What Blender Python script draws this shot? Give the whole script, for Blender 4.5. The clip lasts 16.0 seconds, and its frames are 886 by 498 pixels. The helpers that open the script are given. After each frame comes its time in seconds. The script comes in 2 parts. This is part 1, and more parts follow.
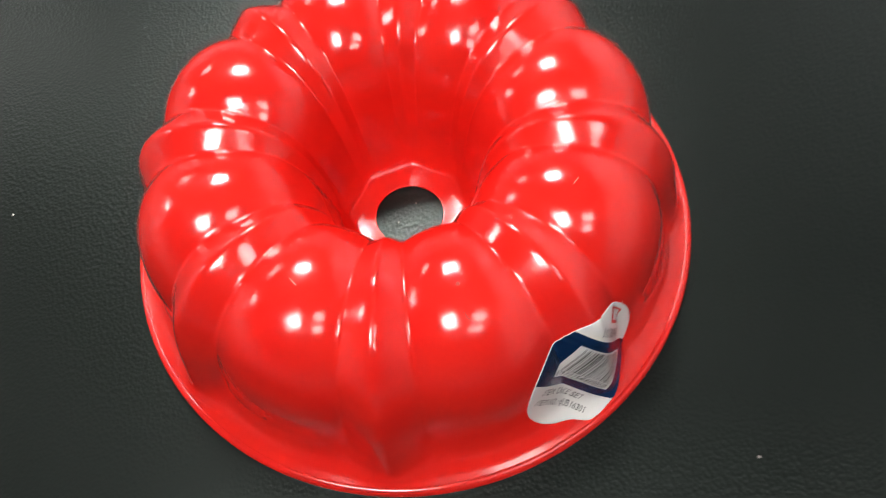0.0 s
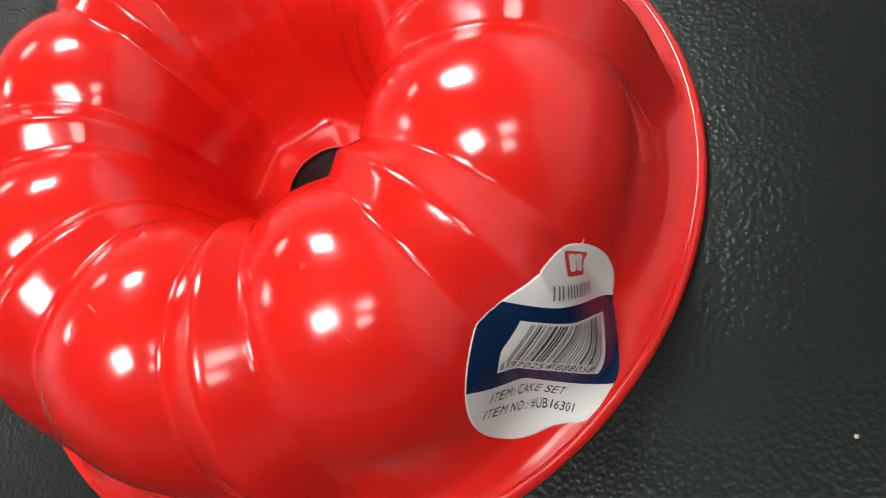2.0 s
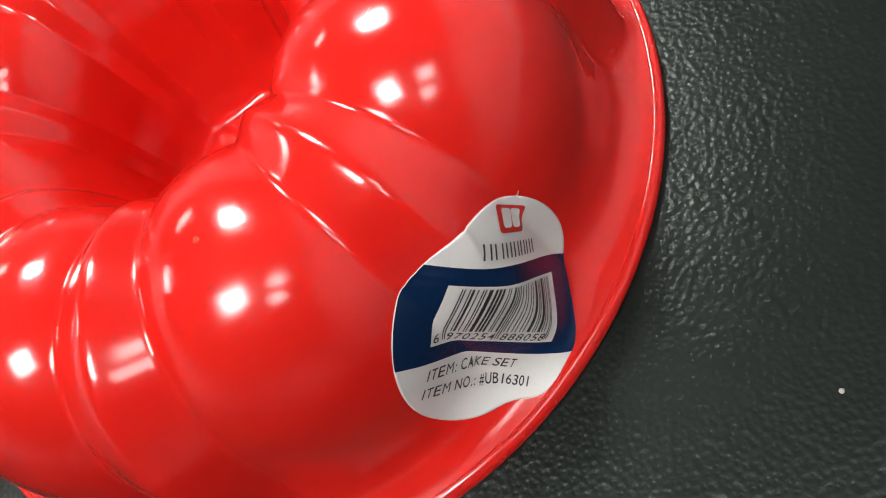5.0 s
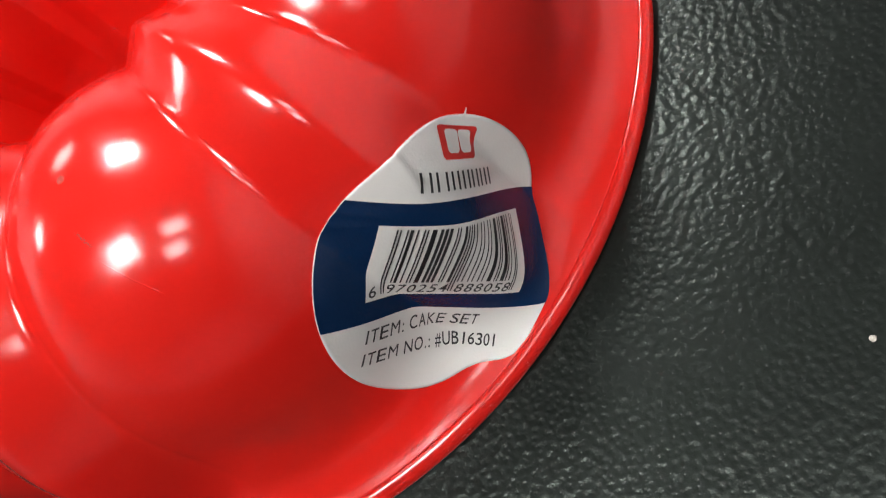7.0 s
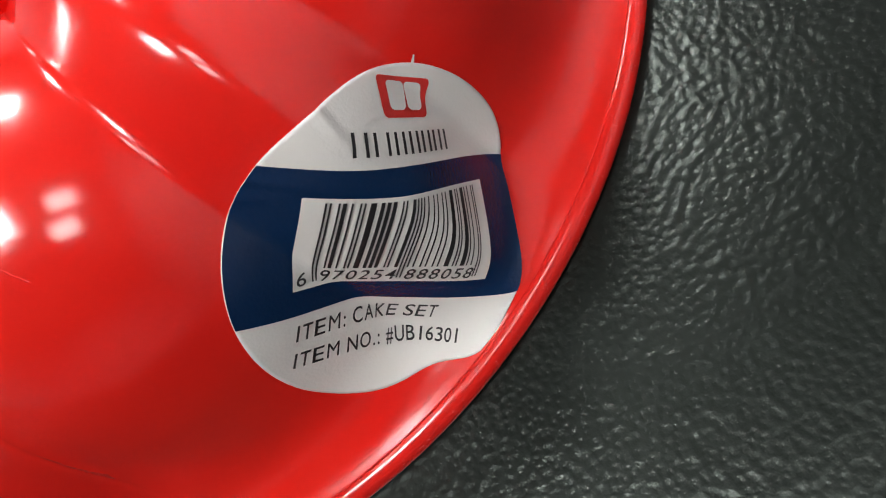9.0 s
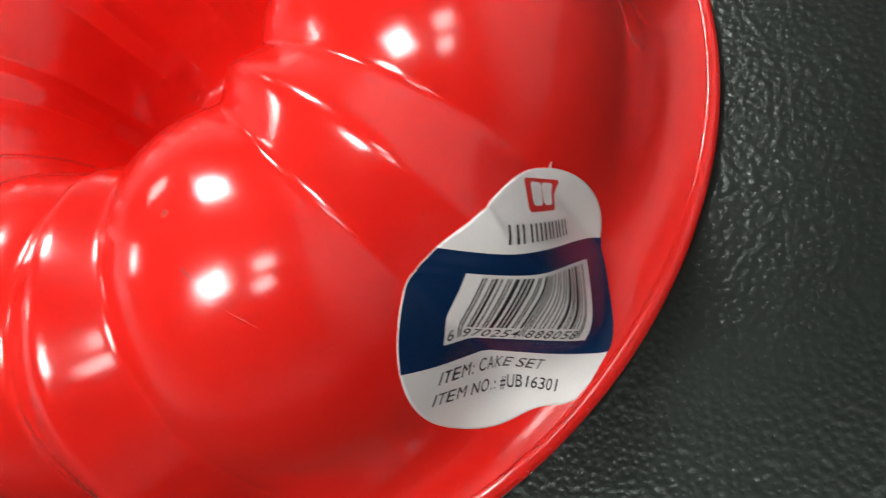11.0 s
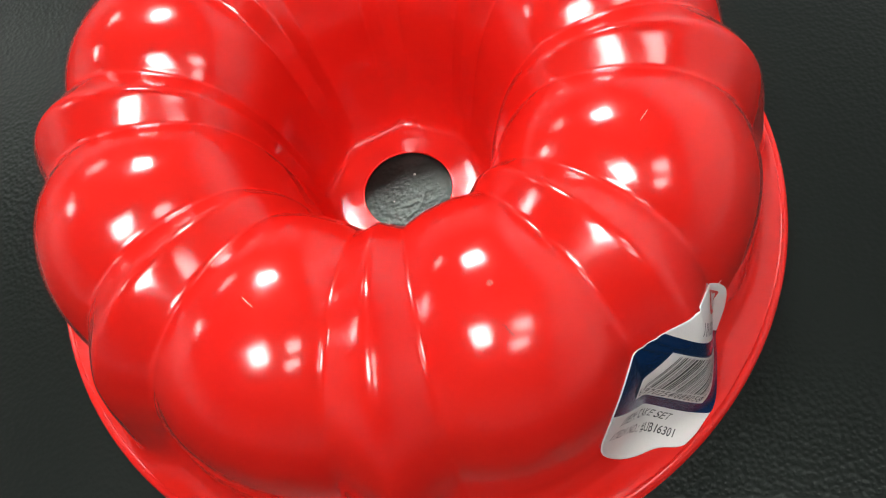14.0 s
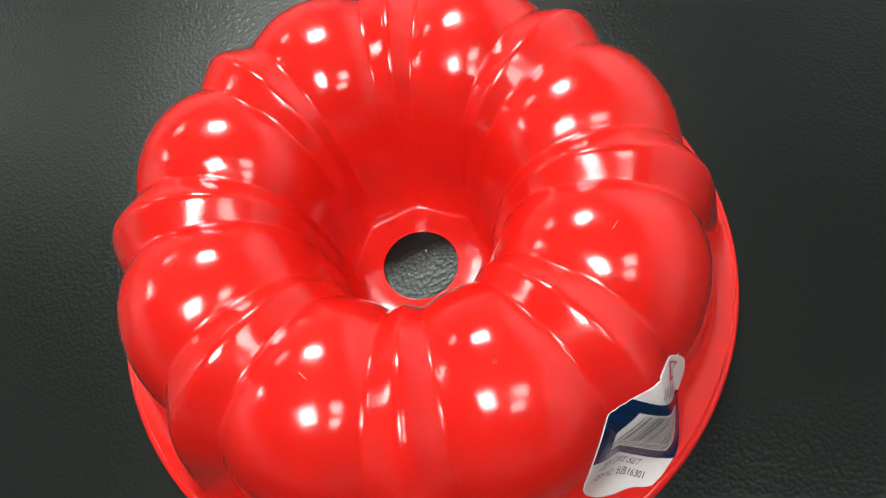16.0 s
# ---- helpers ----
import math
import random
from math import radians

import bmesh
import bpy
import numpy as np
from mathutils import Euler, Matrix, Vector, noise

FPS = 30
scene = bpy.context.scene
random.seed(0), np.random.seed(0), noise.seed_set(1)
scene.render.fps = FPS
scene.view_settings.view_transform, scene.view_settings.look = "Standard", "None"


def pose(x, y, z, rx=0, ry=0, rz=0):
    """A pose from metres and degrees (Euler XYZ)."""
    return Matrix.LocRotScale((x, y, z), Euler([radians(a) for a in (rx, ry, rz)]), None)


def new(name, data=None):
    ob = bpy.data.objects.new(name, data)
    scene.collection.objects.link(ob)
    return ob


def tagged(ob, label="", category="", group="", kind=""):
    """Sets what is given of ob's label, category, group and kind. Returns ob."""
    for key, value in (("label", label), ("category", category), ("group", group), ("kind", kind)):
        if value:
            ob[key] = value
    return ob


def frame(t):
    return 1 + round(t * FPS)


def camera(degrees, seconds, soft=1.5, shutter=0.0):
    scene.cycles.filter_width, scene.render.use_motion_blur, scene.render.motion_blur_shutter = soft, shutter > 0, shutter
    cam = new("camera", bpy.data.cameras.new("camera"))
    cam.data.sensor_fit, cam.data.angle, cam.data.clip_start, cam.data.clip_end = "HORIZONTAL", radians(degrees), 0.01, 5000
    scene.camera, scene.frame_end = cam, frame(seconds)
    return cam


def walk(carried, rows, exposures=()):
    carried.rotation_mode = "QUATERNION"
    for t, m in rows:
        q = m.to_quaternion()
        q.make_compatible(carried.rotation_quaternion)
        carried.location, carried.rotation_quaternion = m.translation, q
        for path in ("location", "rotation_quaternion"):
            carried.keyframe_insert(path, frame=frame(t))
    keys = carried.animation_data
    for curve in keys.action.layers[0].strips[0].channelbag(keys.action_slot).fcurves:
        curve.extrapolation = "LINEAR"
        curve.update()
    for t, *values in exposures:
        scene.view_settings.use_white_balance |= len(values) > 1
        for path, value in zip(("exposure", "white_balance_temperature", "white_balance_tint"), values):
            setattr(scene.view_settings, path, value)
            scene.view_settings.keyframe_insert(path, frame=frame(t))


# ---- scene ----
cam = camera(60.91, 16.0, soft=1.1, shutter=0.5)
PATH = [
    (0.0, 0.0000, -0.1790, 0.2980, 27.69, 4.62, -12.66),
    (0.5, 0.0176, -0.1673, 0.2530, 26.90, 10.32, -14.72),
    (1.0, 0.0419, -0.1619, 0.2275, 26.33, 16.30, -17.39),
    (1.5, 0.0542, -0.1630, 0.2133, 26.38, 18.70, -18.86),
    (2.0, 0.0607, -0.1619, 0.2058, 25.40, 18.40, -18.99),
    (2.5, 0.0673, -0.1594, 0.1970, 24.51, 18.40, -19.65),
    (3.0, 0.0672, -0.1604, 0.1898, 24.61, 18.96, -20.89),
    (3.5, 0.0679, -0.1617, 0.1875, 24.20, 19.26, -21.06),
    (6.0, 0.0774, -0.1654, 0.1677, 23.39, 22.31, -23.50),
    (6.5, 0.0789, -0.1619, 0.1584, 22.41, 22.71, -23.90),
    (7.0, 0.0781, -0.1598, 0.1474, 20.47, 23.17, -23.98),
    (7.5, 0.0763, -0.1576, 0.1401, 20.17, 23.17, -23.85),
    (8.0, 0.0794, -0.1552, 0.1306, 19.81, 23.88, -23.82),
    (8.5, 0.0810, -0.1540, 0.1219, 19.32, 24.01, -23.95),
    (11.0, 0.0689, -0.1526, 0.1582, 23.07, 21.91, -20.85),
    (11.5, 0.0556, -0.1517, 0.1710, 24.69, 21.18, -19.38),
    (12.0, 0.0406, -0.1495, 0.1825, 25.44, 17.67, -18.51),
    (12.5, 0.0235, -0.1532, 0.1967, 26.43, 14.53, -17.39),
    (13.0, 0.0080, -0.1481, 0.2136, 27.05, 12.11, -16.56),
    (13.5, 0.0065, -0.1424, 0.2263, 26.89, 9.08, -16.87),
    (14.0, -0.0007, -0.1380, 0.2275, 25.36, 7.27, -17.63),
    (14.5, -0.0025, -0.1325, 0.2416, 24.77, 6.32, -17.83),
    (15.0, -0.0029, -0.1337, 0.2578, 24.53, 6.38, -17.38),
    (15.5, -0.0029, -0.1378, 0.2686, 25.48, 6.33, -17.46),
    (16.0, -0.0023, -0.1411, 0.2785, 26.90, 6.63, -18.00),
]
walk(cam, [(t, pose(x, y, z, rx, ry, rz)) for t, x, y, z, rx, ry, rz in PATH],
     exposures=[(0.0, 0.42), (1.0, 0.36), (3.0, 0.30), (6.0, 0.42), (8.5, 0.38), (11.0, 0.38), (13.0, 0.28), (14.5, 0.26), (16.0, 0.36)])

# ---- light and exposure ----
scene.view_settings.exposure = 0.0
world = bpy.data.worlds.new("world")
world.use_nodes = True
world.node_tree.nodes["Background"].inputs["Color"].default_value = (0.6, 0.65, 0.7, 1)
world.node_tree.nodes["Background"].inputs["Strength"].default_value = 0.02
scene.world = world

COUNTER = 0.90          # counter height above the floor; the counter's top is z = 0
CEILING = 2.10          # ceiling above the counter's top
PANEL_GLOW = 29.0


# ---- materials ----
def material(name, base, rough=0.5, metal=0.0, **extra):
    m = bpy.data.materials.new(name)
    m.use_nodes = True
    b = m.node_tree.nodes["Principled BSDF"]
    b.inputs["Base Color"].default_value = (*base, 1)
    b.inputs["Roughness"].default_value = rough
    b.inputs["Metallic"].default_value = metal
    for k, v in extra.items():
        b.inputs[k.replace("_", " ")].default_value = v
    return m, m.node_tree, b


def node(tree, kind, **props):
    n = tree.nodes.new(kind)
    for k, v in props.items():
        n.inputs[k.replace("_", " ")].default_value = v
    return n


def ramp(tree, source, stops):
    r = tree.nodes.new("ShaderNodeValToRGB")
    tree.links.new(source, r.inputs["Fac"])
    e = r.color_ramp.elements
    while len(e) < len(stops):
        e.new(0.5)
    for el, (at, col) in zip(e, stops):
        el.position, el.color = at, (*col, 1)
    return r.outputs["Color"]


def coords(tree):
    return tree.nodes.new("ShaderNodeTexCoord").outputs["Object"]


def noise_tex(tree, vec, scale, detail=3.0, rough=0.55):
    n = node(tree, "ShaderNodeTexNoise", Scale=scale, Detail=detail, Roughness=rough)
    tree.links.new(vec, n.inputs["Vector"])
    return n.outputs["Fac"]


def bump(tree, bsdf, height, strength, distance, before=None):
    n = node(tree, "ShaderNodeBump", Strength=strength, Distance=distance)
    tree.links.new(height, n.inputs["Height"])
    if before is not None:
        tree.links.new(before, n.inputs["Normal"])
    tree.links.new(n.outputs["Normal"], bsdf.inputs["Normal"])
    return n.outputs["Normal"]


def red_enamel():
    m, t, b = material("red_enamel", (0.64, 0.012, 0.009), 0.16, Coat_Weight=0.35, Coat_Roughness=0.085)
    v = coords(t)
    t.links.new(ramp(t, noise_tex(t, v, 34, 4), [(0.3, (0.66, 0.011, 0.008)), (0.7, (0.72, 0.017, 0.011))]), b.inputs["Base Color"])
    t.links.new(ramp(t, noise_tex(t, v, 55, 6), [(0.35, (0.13,) * 3), (0.75, (0.24,) * 3)]), b.inputs["Roughness"])
    n1 = bump(t, b, noise_tex(t, v, 42, 2), 0.05, 0.0016)
    bump(t, b, noise_tex(t, v, 170, 3), 0.08, 0.0006, n1)
    return m


def scuffed_enamel():
    """The rim's red, rubbed and nicked by handling."""
    m, t, b = material("scuffed_red_enamel", (0.68, 0.014, 0.010), 0.2, Coat_Weight=0.25, Coat_Roughness=0.1)
    v = coords(t)
    nicks = noise_tex(t, v, 420, 5, 0.7)
    t.links.new(ramp(t, nicks, [(0.60, (0.68, 0.014, 0.010)), (0.72, (0.72, 0.07, 0.06))]), b.inputs["Base Color"])
    t.links.new(ramp(t, nicks, [(0.45, (0.15,) * 3), (0.75, (0.32,) * 3)]), b.inputs["Roughness"])
    n1 = bump(t, b, noise_tex(t, v, 90, 3), 0.06, 0.0008)
    bump(t, b, nicks, 0.10, 0.00012, n1)
    return m


def grained_black():
    m, t, b = material("grained_black_plastic", (0.006, 0.007, 0.006), 0.36, Specular_IOR_Level=0.36, Specular_Tint=(0.84, 1.0, 0.93, 1.0))
    v = coords(t)
    fine = node(t, "ShaderNodeTexVoronoi", Scale=620.0, Randomness=1.0)
    fine.feature = "SMOOTH_F1"
    fine.voronoi_dimensions = "2D"
    t.links.new(v, fine.inputs["Vector"])
    n1 = bump(t, b, fine.outputs["Distance"], 0.20, 0.0007)
    coarse = noise_tex(t, v, 400, 3)
    bump(t, b, coarse, 0.23, 0.0007, n1)
    t.links.new(ramp(t, noise_tex(t, v, 9, 5), [(0.3, (0.004, 0.0052, 0.0046)), (0.7, (0.0062, 0.0078, 0.007))]), b.inputs["Base Color"])
    t.links.new(ramp(t, coarse, [(0.36, (0.33,) * 3), (0.64, (0.29,) * 3)]), b.inputs["Roughness"])   # peaks rubbed smooth
    return m


def painted(name, base, rough=0.7, spread=0.06, scale=4.0):
    m, t, b = material(name, base, rough)
    v = coords(t)
    lo, hi = tuple(c * (1 - spread) for c in base), tuple(c * (1 + spread) for c in base)
    t.links.new(ramp(t, noise_tex(t, v, scale, 4), [(0.3, lo), (0.7, hi)]), b.inputs["Base Color"])
    bump(t, b, noise_tex(t, v, scale * 30, 2), 0.1, 0.001)
    return m


def glowing(name, col, strength):
    m, t, b = material(name, (0.8, 0.8, 0.8), 0.6)
    b.inputs["Emission Color"].default_value = (*col, 1)
    b.inputs["Emission Strength"].default_value = strength
    return m


RED = red_enamel()
RIM_RED = scuffed_enamel()
COUNTER_TOP = grained_black()
WALL_PAINT = painted("wall_paint", (0.70, 0.72, 0.75))
FLOOR_TILE = painted("floor_tile", (0.22, 0.215, 0.205), 0.4)
CEILING_TILE = painted("ceiling_tile", (0.32, 0.31, 0.30))
CABINET_PAINT = painted("cabinet_paint", (0.05, 0.05, 0.05))
PANEL_LIGHT = glowing("panel_light", (1.0, 0.96, 0.93), PANEL_GLOW)
PANEL_WEAK = glowing("weak_panel_light", (1.0, 0.96, 0.93), PANEL_GLOW * 0.34)
PANEL_STRONG = glowing("strong_panel_light", (1.0, 0.96, 0.93), PANEL_GLOW * 1.6)
PANEL_FAINT = glowing("faint_panel_light", (1.0, 0.96, 0.93), PANEL_GLOW * 0.6)
PANEL_DIM = glowing("dim_panel_light", (1.0, 0.96, 0.93), PANEL_GLOW * 0.28)
PANEL_SOFT = glowing("soft_panel_light", (1.0, 0.96, 0.93), PANEL_GLOW * 0.95)
PAPER = painted("label_paper", (0.68, 0.67, 0.65), 0.42, 0.03, 60.0)
INK_BLUE = painted("blue_ink", (0.003, 0.018, 0.062), 0.25, 0.12, 60.0)
INK_BLACK = painted("black_ink", (0.015, 0.015, 0.017), 0.4, 0.05, 60.0)
INK_RED = painted("red_ink", (0.60, 0.03, 0.025), 0.4, 0.05, 60.0)
WORN = painted("worn_enamel", (0.45, 0.035, 0.022), 0.25, 0.25, 900.0)
CRACK = painted("cracked_enamel", (0.16, 0.02, 0.015), 0.5, 0.25, 900.0)
SCRATCH = painted("scratched_enamel", (0.70, 0.26, 0.20), 0.35, 0.2, 900.0)
WHITE_METAL = painted("white_metal", (0.75, 0.75, 0.74), 0.4)


# ---- mesh helpers ----
def mesh_object(name, verts, faces, mat, smooth=False):
    me = bpy.data.meshes.new(name)
    me.from_pydata([tuple(v) for v in verts], [], faces)
    me.materials.append(mat)
    if smooth:
        me.polygons.foreach_set("use_smooth", [True] * len(me.polygons))
    me.update()
    return new(name, me)


def box(name, lo, hi, mat, bevel=0.0):
    bm = bmesh.new()
    bmesh.ops.create_cube(bm, size=1.0)
    c, d = (Vector(lo) + Vector(hi)) / 2, Vector(hi) - Vector(lo)
    for v in bm.verts:
        v.co = Vector((v.co.x * d.x, v.co.y * d.y, v.co.z * d.z)) + c
    if bevel:
        bmesh.ops.bevel(bm, geom=list(bm.edges), offset=bevel, segments=3, affect="EDGES", profile=0.6)
    me = bpy.data.meshes.new(name)
    bm.to_mesh(me)
    bm.free()
    me.materials.append(mat)
    return new(name, me)


def child(ob, parent, label=""):
    ob.parent = parent
    if label:
        ob["label"] = label
    return ob


def thing(name, label, category, at=(0, 0, 0), group=""):
    e = new(name)
    e.location = at
    e.empty_display_size = 0.05
    return tagged(e, label, category, group)


# ---- the room ----
# Unseen walls: the east one stands close to bounce light, the south far back.
X0, X1, Y0, Y1 = -4.4, 1.55, -5.6, 4.6
tagged(box("floor", (X0, Y0, -COUNTER - 0.1), (X1, Y1, -COUNTER), FLOOR_TILE), "plain grey tiled floor of the room", "floor", kind="structure")
tagged(box("ceiling", (X0, Y0, CEILING), (X1, Y1, CEILING + 0.1), CEILING_TILE), "pale ceiling with square light panels", "ceiling", kind="structure")
for nm, lo, hi in (("wall_west", (X0 - 0.1, Y0, -COUNTER - 0.1), (X0, Y1, CEILING + 0.1)), ("bounce_wall_east", (X1, Y0, -COUNTER - 0.1), (X1 + 0.1, Y1, CEILING + 0.1)),
                   ("wall_south", (X0 - 0.1, Y0 - 0.1, -COUNTER - 0.1), (X1 + 0.1, Y0, CEILING + 0.1)), ("wall_north", (X0 - 0.1, Y1, -COUNTER - 0.1), (X1 + 0.1, Y1 + 0.1, CEILING + 0.1))):
    tagged(box(nm, lo, hi, WALL_PAINT), "plain painted wall out of view that closes the room", "wall", kind="structure")


def ceiling_light(x, y, wx, wy, mat=PANEL_LIGHT):
    e = thing("ceiling_light", "lit white square ceiling light panel in a slim white frame", "ceiling light", (x, y, CEILING), "ceiling light panels")
    b = 0.012
    child(box("diffuser", (-wx / 2, -wy / 2, -0.010), (wx / 2, wy / 2, -0.002), mat), e, "glowing white diffuser")
    for lo, hi in (((-wx / 2 - b, -wy / 2 - b, -0.014), (wx / 2 + b, -wy / 2, 0)), ((-wx / 2 - b, wy / 2, -0.014), (wx / 2 + b, wy / 2 + b, 0)),
                   ((-wx / 2 - b, -wy / 2, -0.014), (-wx / 2, wy / 2, 0)), ((wx / 2, -wy / 2, -0.014), (wx / 2 + b, wy / 2, 0))):
        child(box("frame", lo, hi, WHITE_METAL), e, "white metal frame strip")
    return e


for x, y, wx, wy, lit in ((-0.60, -0.62, 0.6, 0.6, PANEL_SOFT), (0.62, -0.70, 0.5, 0.36, PANEL_WEAK), (0.44, -1.28, 0.5, 0.36, PANEL_WEAK), (0.00, 1.58, 0.6, 0.6, PANEL_STRONG),
                          (-1.75, 2.80, 0.6, 0.6, PANEL_DIM), (-3.30, 1.75, 0.6, 0.6, PANEL_FAINT)):
    ceiling_light(x, y, wx, wy, lit)

# ---- the counter ----
counter = thing("counter", "black counter with a grained matt top", "counter", (0, 0, -COUNTER))
child(box("body", (-1.1, -0.30, 0), (1.1, 0.62, COUNTER - 0.03), CABINET_PAINT, 0.004), counter)
child(box("worktop", (-1.15, -0.34, COUNTER - 0.03), (1.15, 0.66, COUNTER), COUNTER_TOP, 0.003), counter, "black grained plastic worktop")

# ---- the cake pan ----
RIDGE = radians(-104.6)      # one of the eight pointed ribs; the others follow every 45 degrees
FLUTES = 8
RIB_HALF = 8.2 / 45.0        # half a rib's width as a share of one flute
# profiles from the hole, up the funnel, over the crown and down to the flange: r, z in millimetres
LOBE = [(15.5, 1.5), (22, 1.5), (26.2, 2.8), (29.1, 9), (31.2, 20), (34, 37), (38.2, 51), (47, 63.7), (61.5, 71.3), (77, 72.4), (90, 68.7), (99.8, 60.7), (106.3, 50), (109.5, 38), (110.9, 25.5), (112.2, 16), (114.6, 10), (118.2, 6.6), (122.3, 4.8)]
VALLEY = [(15.5, 1.5), (22, 1.5), (27.1, 2.9), (29.8, 9), (31.9, 20), (35.4, 36.5), (40.2, 49.6), (49, 61.1), (63.1, 66.5), (76.3, 67), (87.1, 63.3), (96.1, 56.0), (102.0, 46.5), (105.3, 36.2), (107.5, 24.7), (110.0, 15.5), (113.6, 9.8), (118.0, 6.5), (122.3, 4.8)]
RIB = [(15.5, 1.5), (22.3, 1.5), (27.9, 3), (30.2, 9), (31.3, 20), (34.2, 37), (38.6, 51), (47.3, 63.7), (61.8, 71.1), (77, 71.9), (90.3, 68.1), (100.5, 60), (107.6, 49.7), (111.8, 38.2), (114.8, 26), (117.2, 15.8), (118.7, 9.6), (120.8, 6.2), (122.3, 4.8)]


def spline(points, f):
    """A smooth curve through the points at f in 0..1."""
    u = min(max(f, 0.0), 1.0) * (len(points) - 1)
    i = min(int(u), len(points) - 2)
    w = u - i
    p0, p1, p2, p3 = (Vector(points[min(max(j, 0), len(points) - 1)]) for j in (i - 1, i, i + 1, i + 2))
    return 0.5 * (2 * p1 + (p2 - p0) * w + (2 * p0 - 5 * p1 + 4 * p2 - p3) * w * w + (3 * p1 - p0 - 3 * p2 + p3) * w ** 3)


def sharp_flute(theta):
    """Weights of lobe and rib at an angle."""
    x = ((theta - RIDGE) / (2 * math.pi / FLUTES)) % 1.0
    x = min(x, 1 - x)                     # 0 on the ridge, 0.5 on the lobe's middle
    if x < RIB_HALF:
        a = x / RIB_HALF
        soft = 0.13
        k = 1 - (math.sqrt(a * a + soft * soft) - soft) / (math.sqrt(1 + soft * soft) - soft)
        return 0.0, k
    a = (0.5 - x) / (0.5 - RIB_HALF)
    return (1 - a ** 2.2) ** 1.0, 0.0


def flute(theta):
    """Weights of lobe and rib at an angle, with a small fillet along the creases."""
    near = [sharp_flute(theta + radians(d)) for d in (-0.5, -0.25, 0.0, 0.25, 0.5)]
    return sum(q[0] for q in near) / 5, sum(q[1] for q in near) / 5


def pan_point(theta, f, lift=0.0):
    """A point of the pan's outside at an angle and a share f of the profile, lifted off by some metres."""
    def at(th, g):
        l, k = flute(th)
        v = spline(VALLEY, g)
        p = v + l * (spline(LOBE, g) - v) + k * (spline(RIB, g) - v)
        return Vector((p.x * math.cos(th), p.x * math.sin(th), p.y)) / 1000
    p = at(theta, f)
    if lift:
        n = (at(theta + 0.03, f) - at(theta - 0.03, f)).cross(at(theta, f + 0.006) - at(theta, f - 0.006))
        n.normalize()
        p = p - n * lift
    return p


def pan_body():
    per, ns = 72, 150
    nt = per * FLUTES
    verts = []
    for j in range(ns):
        f = j / (ns - 1)
        curves = [spline(c, f) for c in (VALLEY, LOBE, RIB)]
        for i in range(nt):
            th = RIDGE + 2 * math.pi * i / nt
            l, k = flute(th)
            p = curves[0] + l * (curves[1] - curves[0]) + k * (curves[2] - curves[0])
            verts.append((p.x * math.cos(th) / 1000, p.x * math.sin(th) / 1000, p.y / 1000))
    faces = [(j * nt + i, (j + 1) * nt + i, (j + 1) * nt + (i + 1) % nt, j * nt + (i + 1) % nt) for j in range(ns - 1) for i in range(nt)]
    ob = mesh_object("body", verts, faces, RED, True)
    so = ob.modifiers.new("thickness", "SOLIDIFY")
    so.thickness, so.offset = 0.0008, -1.0
    return ob


def lathe(name, profile, mat, seg=360):
    n = len(profile)
    verts = [(r * math.cos(2 * math.pi * i / seg) / 1000, r * math.sin(2 * math.pi * i / seg) / 1000, z / 1000) for i in range(seg) for r, z in profile]
    faces = [(i * n + k, ((i + 1) % seg) * n + k, ((i + 1) % seg) * n + (k + 1) % n, i * n + (k + 1) % n) for i in range(seg) for k in range(n)]
    return mesh_object(name, verts, faces, mat, True)


pan = thing("cake_pan", "glossy red fluted ring cake pan lying upside down on the counter", "cake pan")
child(pan_body(), pan)
child(lathe("rim", [(121.9, 4.55), (122.35, 4.82), (122.9, 4.80), (123.5, 4.62), (124.1, 4.25), (124.6, 3.6), (124.95, 2.6), (125.0, 1.6), (124.6, 0.6), (123.9, 0.1), (123.1, 0.5), (122.7, 1.9), (122.1, 3.4)], RIM_RED), pan, "rolled red rim, scuffed by handling")


def worn_spot(theta, f, size):
    """A small irregular spot where the enamel is worn through."""
    at = pan_point(theta, f, 0.00006)
    e1 = (pan_point(theta + 0.01, f) - pan_point(theta - 0.01, f)).normalized()
    e2 = (pan_point(theta, f + 0.004) - pan_point(theta, f - 0.004)).normalized()
    rng = random.Random(3)
    seg = 24
    verts = [at + (e1 * math.cos(w) + e2 * math.sin(w)) * size * rng.uniform(0.75, 1.1) for w in (2 * math.pi * i / seg for i in range(seg))]
    return mesh_object("worn_spot", [at] + verts, [(0, 1 + i, 1 + (i + 1) % seg) for i in range(seg)], WORN, True)


child(worn_spot(radians(-82.1), 0.4885, 0.0008), pan, "small brownish worn spot in the enamel")


def ribbon(name, th0, f0, th1, f1, wide, lift, mat, wobble, seed):
    """A thin uneven line along the pan's skin, pointed at both ends."""
    rng = random.Random(seed)
    n, verts = 40, []
    for i in range(n + 1):
        q = i / n
        th, f = th0 + (th1 - th0) * q + wobble * rng.uniform(-1, 1), f0 + (f1 - f0) * q
        w = wide * math.sin(math.pi * min(max(q, 0.02), 0.98)) ** 0.5 * rng.uniform(0.6, 1.2) / 0.09
        dt, df = (0.0, w * 0.47) if abs(th1 - th0) > 2 * abs(f1 - f0) else (w, 0.0)     # across the line
        verts += [pan_point(th - dt, f - df, 0.00002), pan_point(th, f, lift), pan_point(th + dt, f + df, 0.00002)]
    faces = []
    for i in range(n):
        a = 3 * i
        faces += [(a, a + 1, a + 4, a + 3), (a + 1, a + 2, a + 5, a + 4)]
    return mesh_object(name, verts, faces, mat, True)


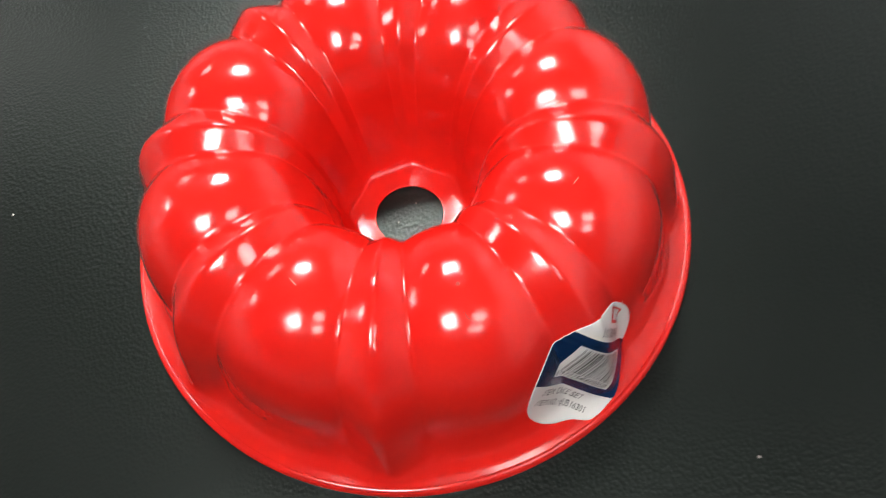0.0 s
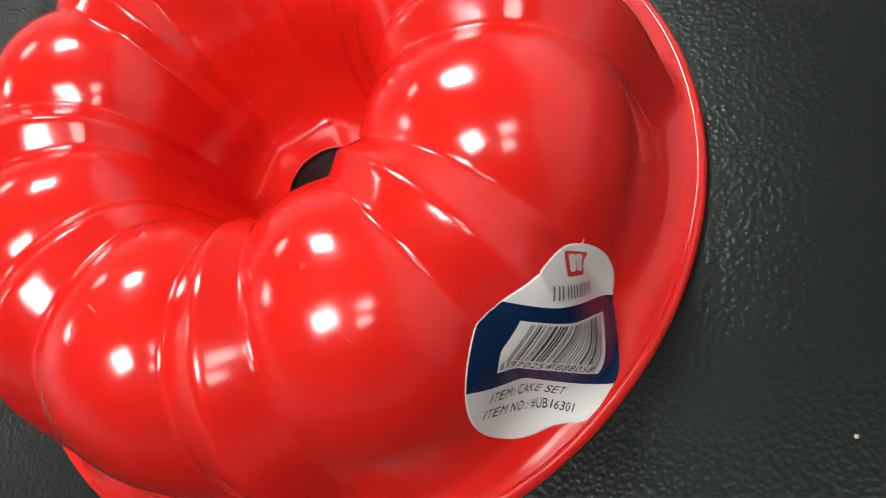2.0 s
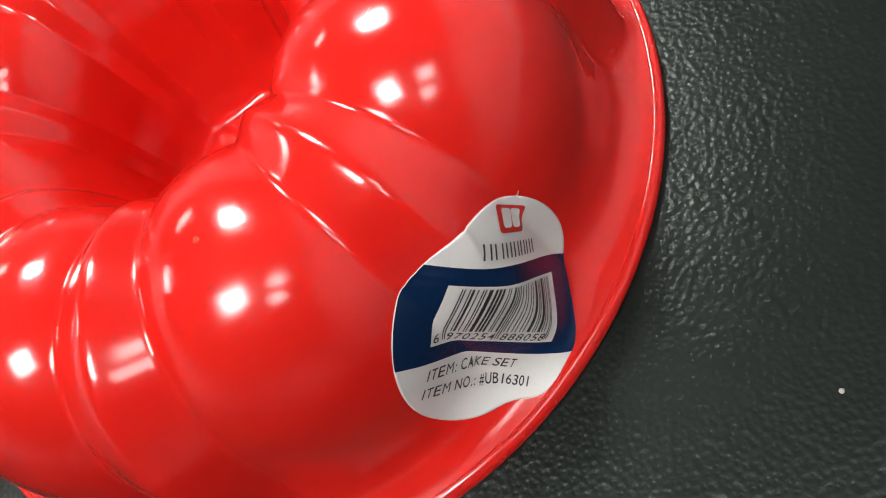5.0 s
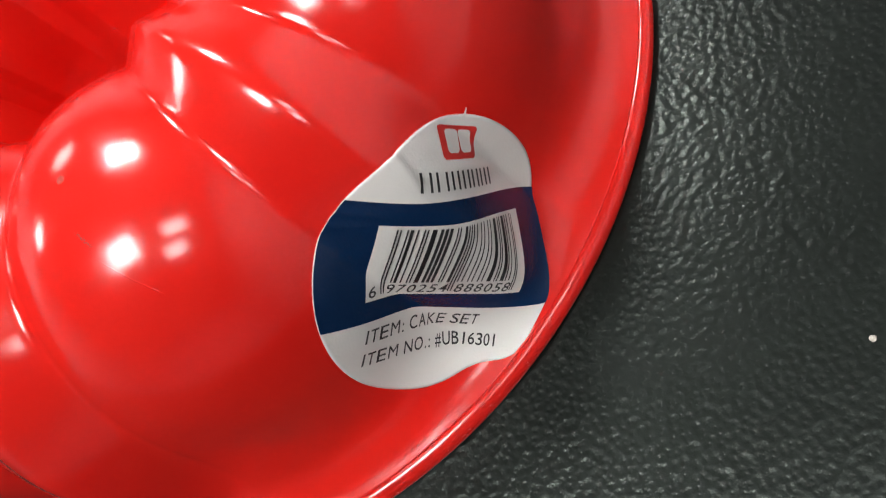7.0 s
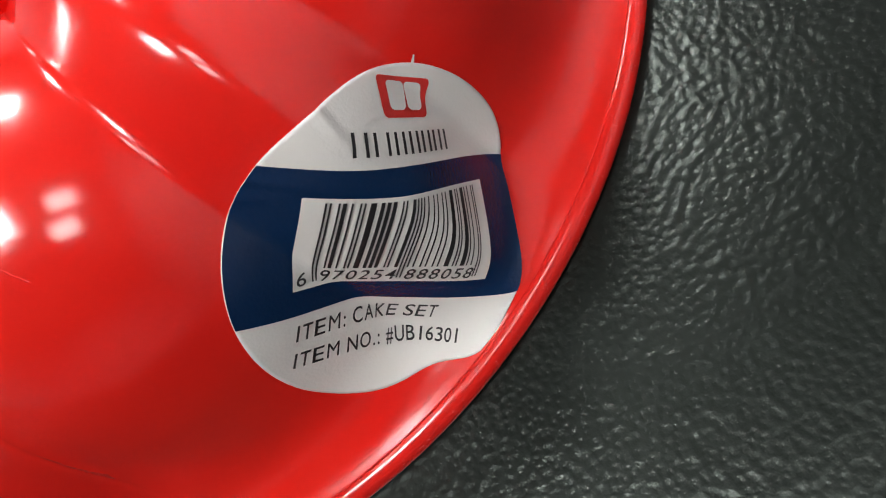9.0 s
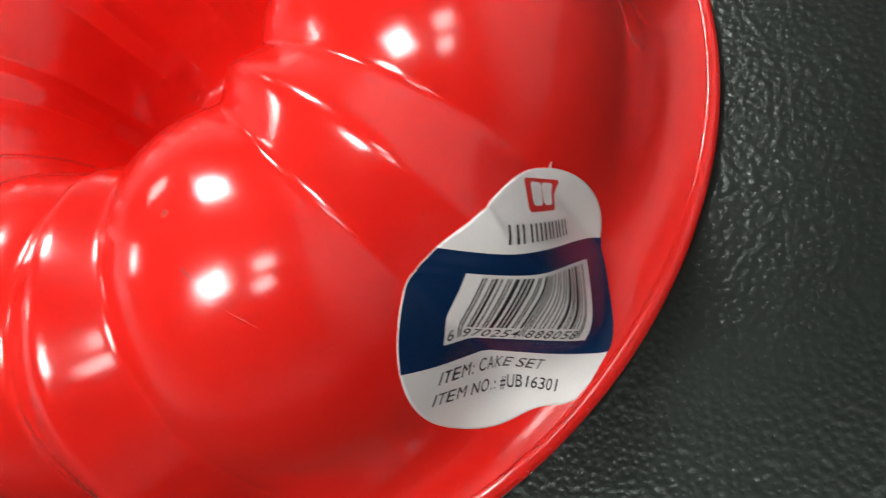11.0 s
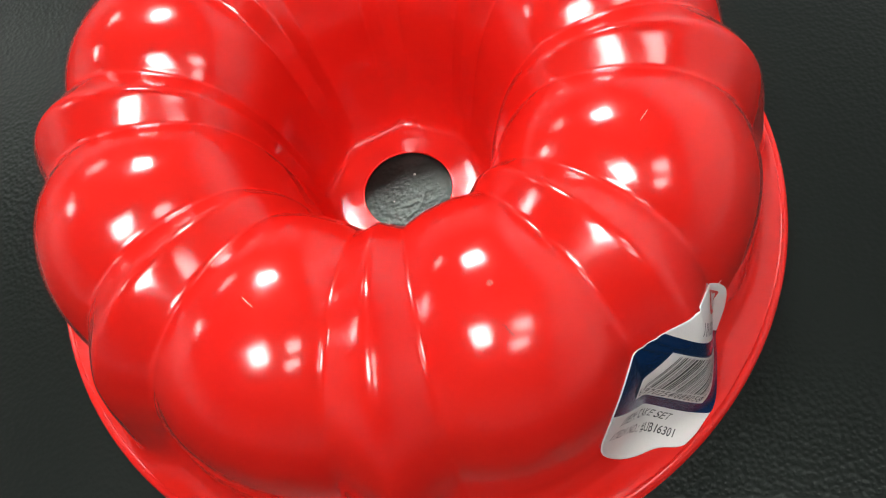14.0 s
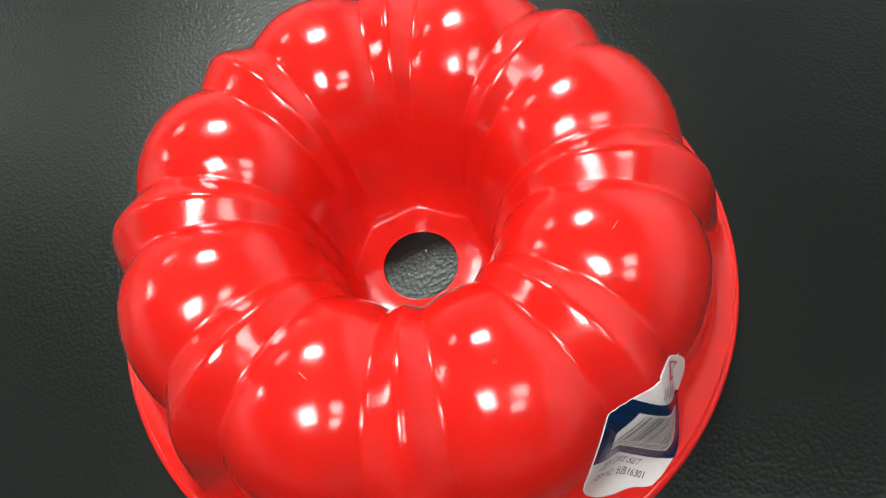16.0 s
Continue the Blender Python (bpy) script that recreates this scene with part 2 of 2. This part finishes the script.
child(ribbon("scratch", radians(-82.9), 0.548, radians(-80.0), 0.595, 0.00018, 0.00005, RED, 0.0006, 5), pan, "fine raised scratch in the enamel")
child(ribbon("crack", radians(-83.2), 0.526, radians(-82.5), 0.541, 0.00012, 0.00004, CRACK, 0.004, 9), pan, "short dark crack in the enamel")
child(ribbon("scratch", radians(-128.4), 0.4812, radians(-125.6), 0.4866, 0.00012, 0.00005, SCRATCH, 0.0, 11), pan, "short pale scratch in the enamel")
child(ribbon("scratch", radians(-38.6), 0.4885, radians(-35.8), 0.4920, 0.00010, 0.00005, SCRATCH, 0.0, 13), pan, "short pale scratch in the enamel")

# ---- the paper label on the pan's side ----
# Its plane (u along the print's lines, v up, millimetres) is rolled on to the pan: a along the girth, s up the wall from the flange.
STEPS = 1200
ARC = [0.0]
for i in range(STEPS):
    ARC.append(ARC[-1] + (spline(LOBE, 1 - (i + 1) / STEPS) - spline(LOBE, 1 - i / STEPS)).length)


def share(s):
    """The share of the profile at s millimetres up from the flange."""
    s = max(s, 0.0)
    lo, hi = 0, STEPS
    while hi - lo > 1:
        mid = (lo + hi) // 2
        lo, hi = (mid, hi) if ARC[mid] <= s else (lo, mid)
    return 1 - (lo + (s - ARC[lo]) / (ARC[hi] - ARC[lo])) / STEPS


# how the stretched paper lies: a and s from 1, u, v, uv, uu, vv, uvv, uuv
LABEL_GIRTH = (-3.40574, 0.54652, 0.77181, -0.00145, -0.00318, 0.00106, 1e-05, 0.00014)
LABEL_RISE = (29.23604, -0.81448, 0.64693, -0.00532, 0.00319, -0.00313, -9e-05, -0.00019)
LABEL_V = -2.0
LABEL_EDGE = (27.389, 1.412, 0.406, -0.303, 0.317, 0.073, -0.928, -0.354, -1.373, -0.812, -0.142, -0.393, 0.058)     # the cut edge's radius: mean, then cosine and sine of each harmonic


def wrinkle(u, v):
    """Small folds where the paper bridges the crease of the rib, in millimetres."""
    h = 0.0
    for u0, v0, u1, v1, high, wide in ((-16.0, 20.0, -10.5, 14.0, 0.8, 0.8), (-27.0, 10.0, -13.0, 9.2, 0.35, 0.8), (-26.0, 6.8, -17.0, 7.6, 0.25, 0.7)):
        du, dv = u1 - u0, v1 - v0
        f = min(max(((u - u0) * du + (v - v0) * dv) / (du * du + dv * dv), 0.0), 1.0)
        h += high * (1 - f) ** 0.7 * math.exp(-((u - u0 - f * du) ** 2 + (v - v0 - f * dv) ** 2) / wide ** 2)
    return h


def outline(w):
    """The radius of the label's cut edge at an angle, in millimetres: an oval drawn in at the rib's ridge and along the flange."""
    r = LABEL_EDGE[0] + 0.2 + 1.6 * math.exp(-((math.degrees(w) + 40) / 13) ** 2)
    for k in range(1, len(LABEL_EDGE) // 2 + 1):
        r += LABEL_EDGE[2 * k - 1] * math.cos(k * w) + LABEL_EDGE[2 * k] * math.sin(k * w)
    return r


def on_pan(u, v, lift):
    terms = (1, u, v, u * v, u * u, v * v, u * v * v, u * u * v)
    a = sum(c * q for c, q in zip(LABEL_GIRTH, terms))
    s = sum(c * q for c, q in zip(LABEL_RISE, terms))
    lift += wrinkle(u, v)
    return pan_point(radians(-60) + a / 112.0, min(share(s), 0.988), lift / 1000)


def edge(v, side):
    """The label's edge at height v, on the side -1 or 1."""
    u = side * 25.0
    for _ in range(12):
        w = math.atan2(v - LABEL_V, u)
        u = side * math.sqrt(max(1.0, outline(w) ** 2 - (v - LABEL_V) ** 2))
    return u


def printed(name, quad, lift, mat, parent, label="", cells=0.6):
    """One printed field: four (u, v) corners, or a list of rows of two ends, cut fine enough to follow the pan."""
    rows = quad if isinstance(quad[0][0], tuple) else (quad[:2], (quad[3], quad[2]))
    rows = [(Vector(a), Vector(b)) for a, b in rows]
    n = max(1, math.ceil(max((b - a).length for a, b in rows) / cells))
    lines = []
    for (a, b), (c, d) in zip(rows, rows[1:]):
        m = max(1, math.ceil(max((c - a).length, (d - b).length) / cells))
        lines += [(a.lerp(c, j / m), b.lerp(d, j / m)) for j in range(m)]
    lines.append(rows[-1])
    verts = [on_pan(*a.lerp(b, i / n), lift) for a, b in lines for i in range(n + 1)]
    faces = [(k, k + 1, k + n + 2, k + n + 1) for j in range(len(lines) - 1) for k in range(j * (n + 1), j * (n + 1) + n)]
    return child(mesh_object(name, verts, faces, mat, True), parent, label)


def rect(u0, v0, u1, v1):
    return ((u0, v0), (u1, v0), (u1, v1), (u0, v1))


def oval_band(v0, v1, rows, inset=0.0):
    cut = [v0 + (v1 - v0) * i / rows for i in range(rows + 1)]
    return [((edge(a, -1) + inset, a), (edge(a, 1) - inset, a)) for a in cut]


def paper():
    rings, seg = 46, 200
    verts = [on_pan(0, LABEL_V, 0.25)]
    for j in range(1, rings + 1):
        for i in range(seg):
            w = 2 * math.pi * i / seg
            k = outline(w) * j / rings
            verts.append(on_pan(k * math.cos(w), LABEL_V + k * math.sin(w), 0.25))
    for i in range(seg):                       # the cut edge, down to the pan
        w = 2 * math.pi * i / seg
        verts.append(on_pan(outline(w) * math.cos(w), LABEL_V + outline(w) * math.sin(w), 0.05))
    faces = [(0, 1 + i, 1 + (i + 1) % seg) for i in range(seg)]
    for j in range(rings):
        a, b = 1 + j * seg, 1 + (j + 1) * seg
        faces += [(a + i, b + i, b + (i + 1) % seg, a + (i + 1) % seg) for i in range(seg)]
    return mesh_object("label", verts, faces, PAPER, True)


WIDTHS = {"I": 278, "T": 611, "E": 667, "M": 833, ":": 278, " ": 278, "C": 722, "A": 667, "K": 667, "S": 667, "N": 722, "O": 778, ".": 278, "#": 556, "U": 722, "B": 667}


def glyph(name, ch, u0, u1, v, height, lift, parent, label, slant=0.0):
    """One printed character from u0 to u1 on the line v; height is that of a capital."""
    cu = bpy.data.curves.new("lettering", "FONT")
    cu.body = ch
    cu.resolution_u = 4
    cu.offset = 0.0 if ch == "M" else 0.006
    tmp = new("lettering", cu)
    me = bpy.data.meshes.new_from_object(tmp.evaluated_get(bpy.context.evaluated_depsgraph_get()))
    bpy.data.objects.remove(tmp)
    xs = [w.co.x for w in me.vertices]
    x0, x1 = min(xs), max(xs)
    bm = bmesh.new()
    bm.from_mesh(me)
    bmesh.ops.triangulate(bm, faces=list(bm.faces))
    for w in bm.verts:
        up = height * w.co.y / 0.729
        w.co = on_pan(u0 + (u1 - u0) * (w.co.x - x0) / (x1 - x0) + slant * up, v + up, lift)
    bm.to_mesh(me)
    bm.free()
    me.materials.clear()
    me.materials.append(INK_BLACK)
    me.name = name
    return child(new(name, me), parent, label)


def text_line(text, u0, u1, v, height, lift, parent):
    """A line of capitals set in the even widths of a plain grotesque, each character a mesh."""
    steps = [WIDTHS.get(ch, 556) for ch in text]
    k, at = (u1 - u0) / sum(steps), u0
    for ch, step in zip(text, steps):
        wide = 0.12 * height if ch in "I:." else 0.15 * height if ch == "1" else (0.74 if ch == "M" else 0.82) * k * step
        if ch != " ":
            glyph("character", ch, at + (k * step - wide) / 2, at + (k * step + wide) / 2, v, height, lift, parent, "black printed character", 0.08)
        at += k * step


label = child(paper(), pan, "round white paper label with a blue band")
printed("paper_tab", [((1.6, 26.6), (2.3, 26.6)), ((1.8, 28.6), (2.0, 28.6))], 0.3, PAPER, label, "torn white paper tab")
printed("blue_band", oval_band(-11.9, 11.8, 30, 0.03), 0.42, INK_BLUE, label, "glossy dark blue printed band")
printed("barcode_panel", rect(-16.6, -7.9, 16.6, 7.9), 0.60, PAPER, label, "white barcode field")

# bars: guard, six digits, middle guard, six digits, guard
CODES = ("0001101", "0011001", "0010011", "0111101", "0100011", "0110001", "0101111", "0111011", "0110111", "0001011")


def bars_of(digit, kind):
    if kind == "L":
        return CODES[digit]
    flipped = "".join("10"[int(q)] for q in CODES[digit])
    return flipped if kind == "R" else flipped[::-1]


pattern = "101" + "".join(bars_of(int(d), k) for d, k in zip("970254", "LGGGLL")) + "01010" + "".join(bars_of(int(d), "R") for d in "888058") + "101"
unit, run = 0.288, 0
for i, bit in enumerate(pattern + "0"):
    if bit == "1":
        run += 1
    elif run:
        at = i - run
        low = -6.9 if at < 3 or 44 < at < 50 or at >= 92 else -4.6
        printed("bar", rect(-13.6 + at * unit, low, -13.6 + i * unit - 0.02, 7.3), 0.75, INK_BLACK, label)
        run = 0
for text, first in (("6", -16.2), ("970254", -12.4), ("888058", 0.9)):
    for i, ch in enumerate(text):
        u = first + 2.04 * i
        glyph("digit", ch, u, u + 1.55, -7.2, 2.2, 0.75, label, "black printed digit", 0.15)
text_line("ITEM: CAKE SET", -16.1, 9.2, -16.4, 2.9, 0.37, label)
text_line("ITEM NO.: #UB16301", -16.3, 14.6, -21.3, 2.9, 0.37, label)
# the maker's name and mark as plain shapes
at = -10.6
for wide in (2.6, 2.9, 0.6, 2.0, 1.8, 1.8, 2.0):
    for u in ((at,) if wide < 1 else (at, at + wide - 0.55)):
        printed("name_bar", rect(u, 13.4, u + 0.55, 16.6), 0.37, INK_BLACK, label, "plain black bar")
    at += wide + 1.0


def rounded(u0, v0, u1, v1, r, flare=0.0, n=5):
    """Rows of a rounded field that widens by flare towards its top."""
    rows = []
    for i in range(n + 1):
        a = math.pi / 2 * i / n
        rows.append((v0 + r - r * math.cos(a), r - r * math.sin(a)))
    rows += [(v1 - (v - v0), d) for v, d in reversed(rows)]
    return [((u0 + d - flare * (v - v0) / (v1 - v0), v), (u1 - d + flare * (v - v0) / (v1 - v0), v)) for v, d in rows]


printed("mark", rounded(-4.4, 18.6, 5.0, 25.0, 0.9, 0.5), 0.37, INK_RED, label, "red printed badge with white shapes")
printed("mark_shape", rounded(-3.0, 19.7, 0.2, 24.2, 0.8, 0.3), 0.49, PAPER, label)
printed("mark_shape", rounded(0.7, 19.7, 3.9, 24.2, 0.9, 0.2), 0.49, PAPER, label)

# ---- crumbs on the counter ----
SPECK = painted("pale_crumb", (0.42, 0.40, 0.36), 0.8, 0.1, 300.0)


def crumb(x, y, size, seed):
    rng = random.Random(seed)
    bm = bmesh.new()
    bmesh.ops.create_icosphere(bm, subdivisions=2, radius=size)
    for v in bm.verts:
        v.co *= rng.uniform(0.7, 1.2)
        v.co.z = max(v.co.z * 0.6, -size * 0.3)
    low = min(v.co.z for v in bm.verts)
    for v in bm.verts:
        v.co.z -= low
    me = bpy.data.meshes.new("crumb")
    bm.to_mesh(me)
    bm.free()
    me.materials.append(SPECK)
    ob = new("crumb", me)
    ob.location = (x, y, 0)
    return tagged(ob, "tiny pale crumb lying on the black counter", "crumb", "crumbs on the counter")


for x, y, size in ((0.1075, -0.1387, 0.0006), (-0.187, 0.052, 0.0006), (0.004, 0.006, 0.0004), (-0.006, -0.002, 0.0003)):
    crumb(x, y, size, int(x * 1e5))
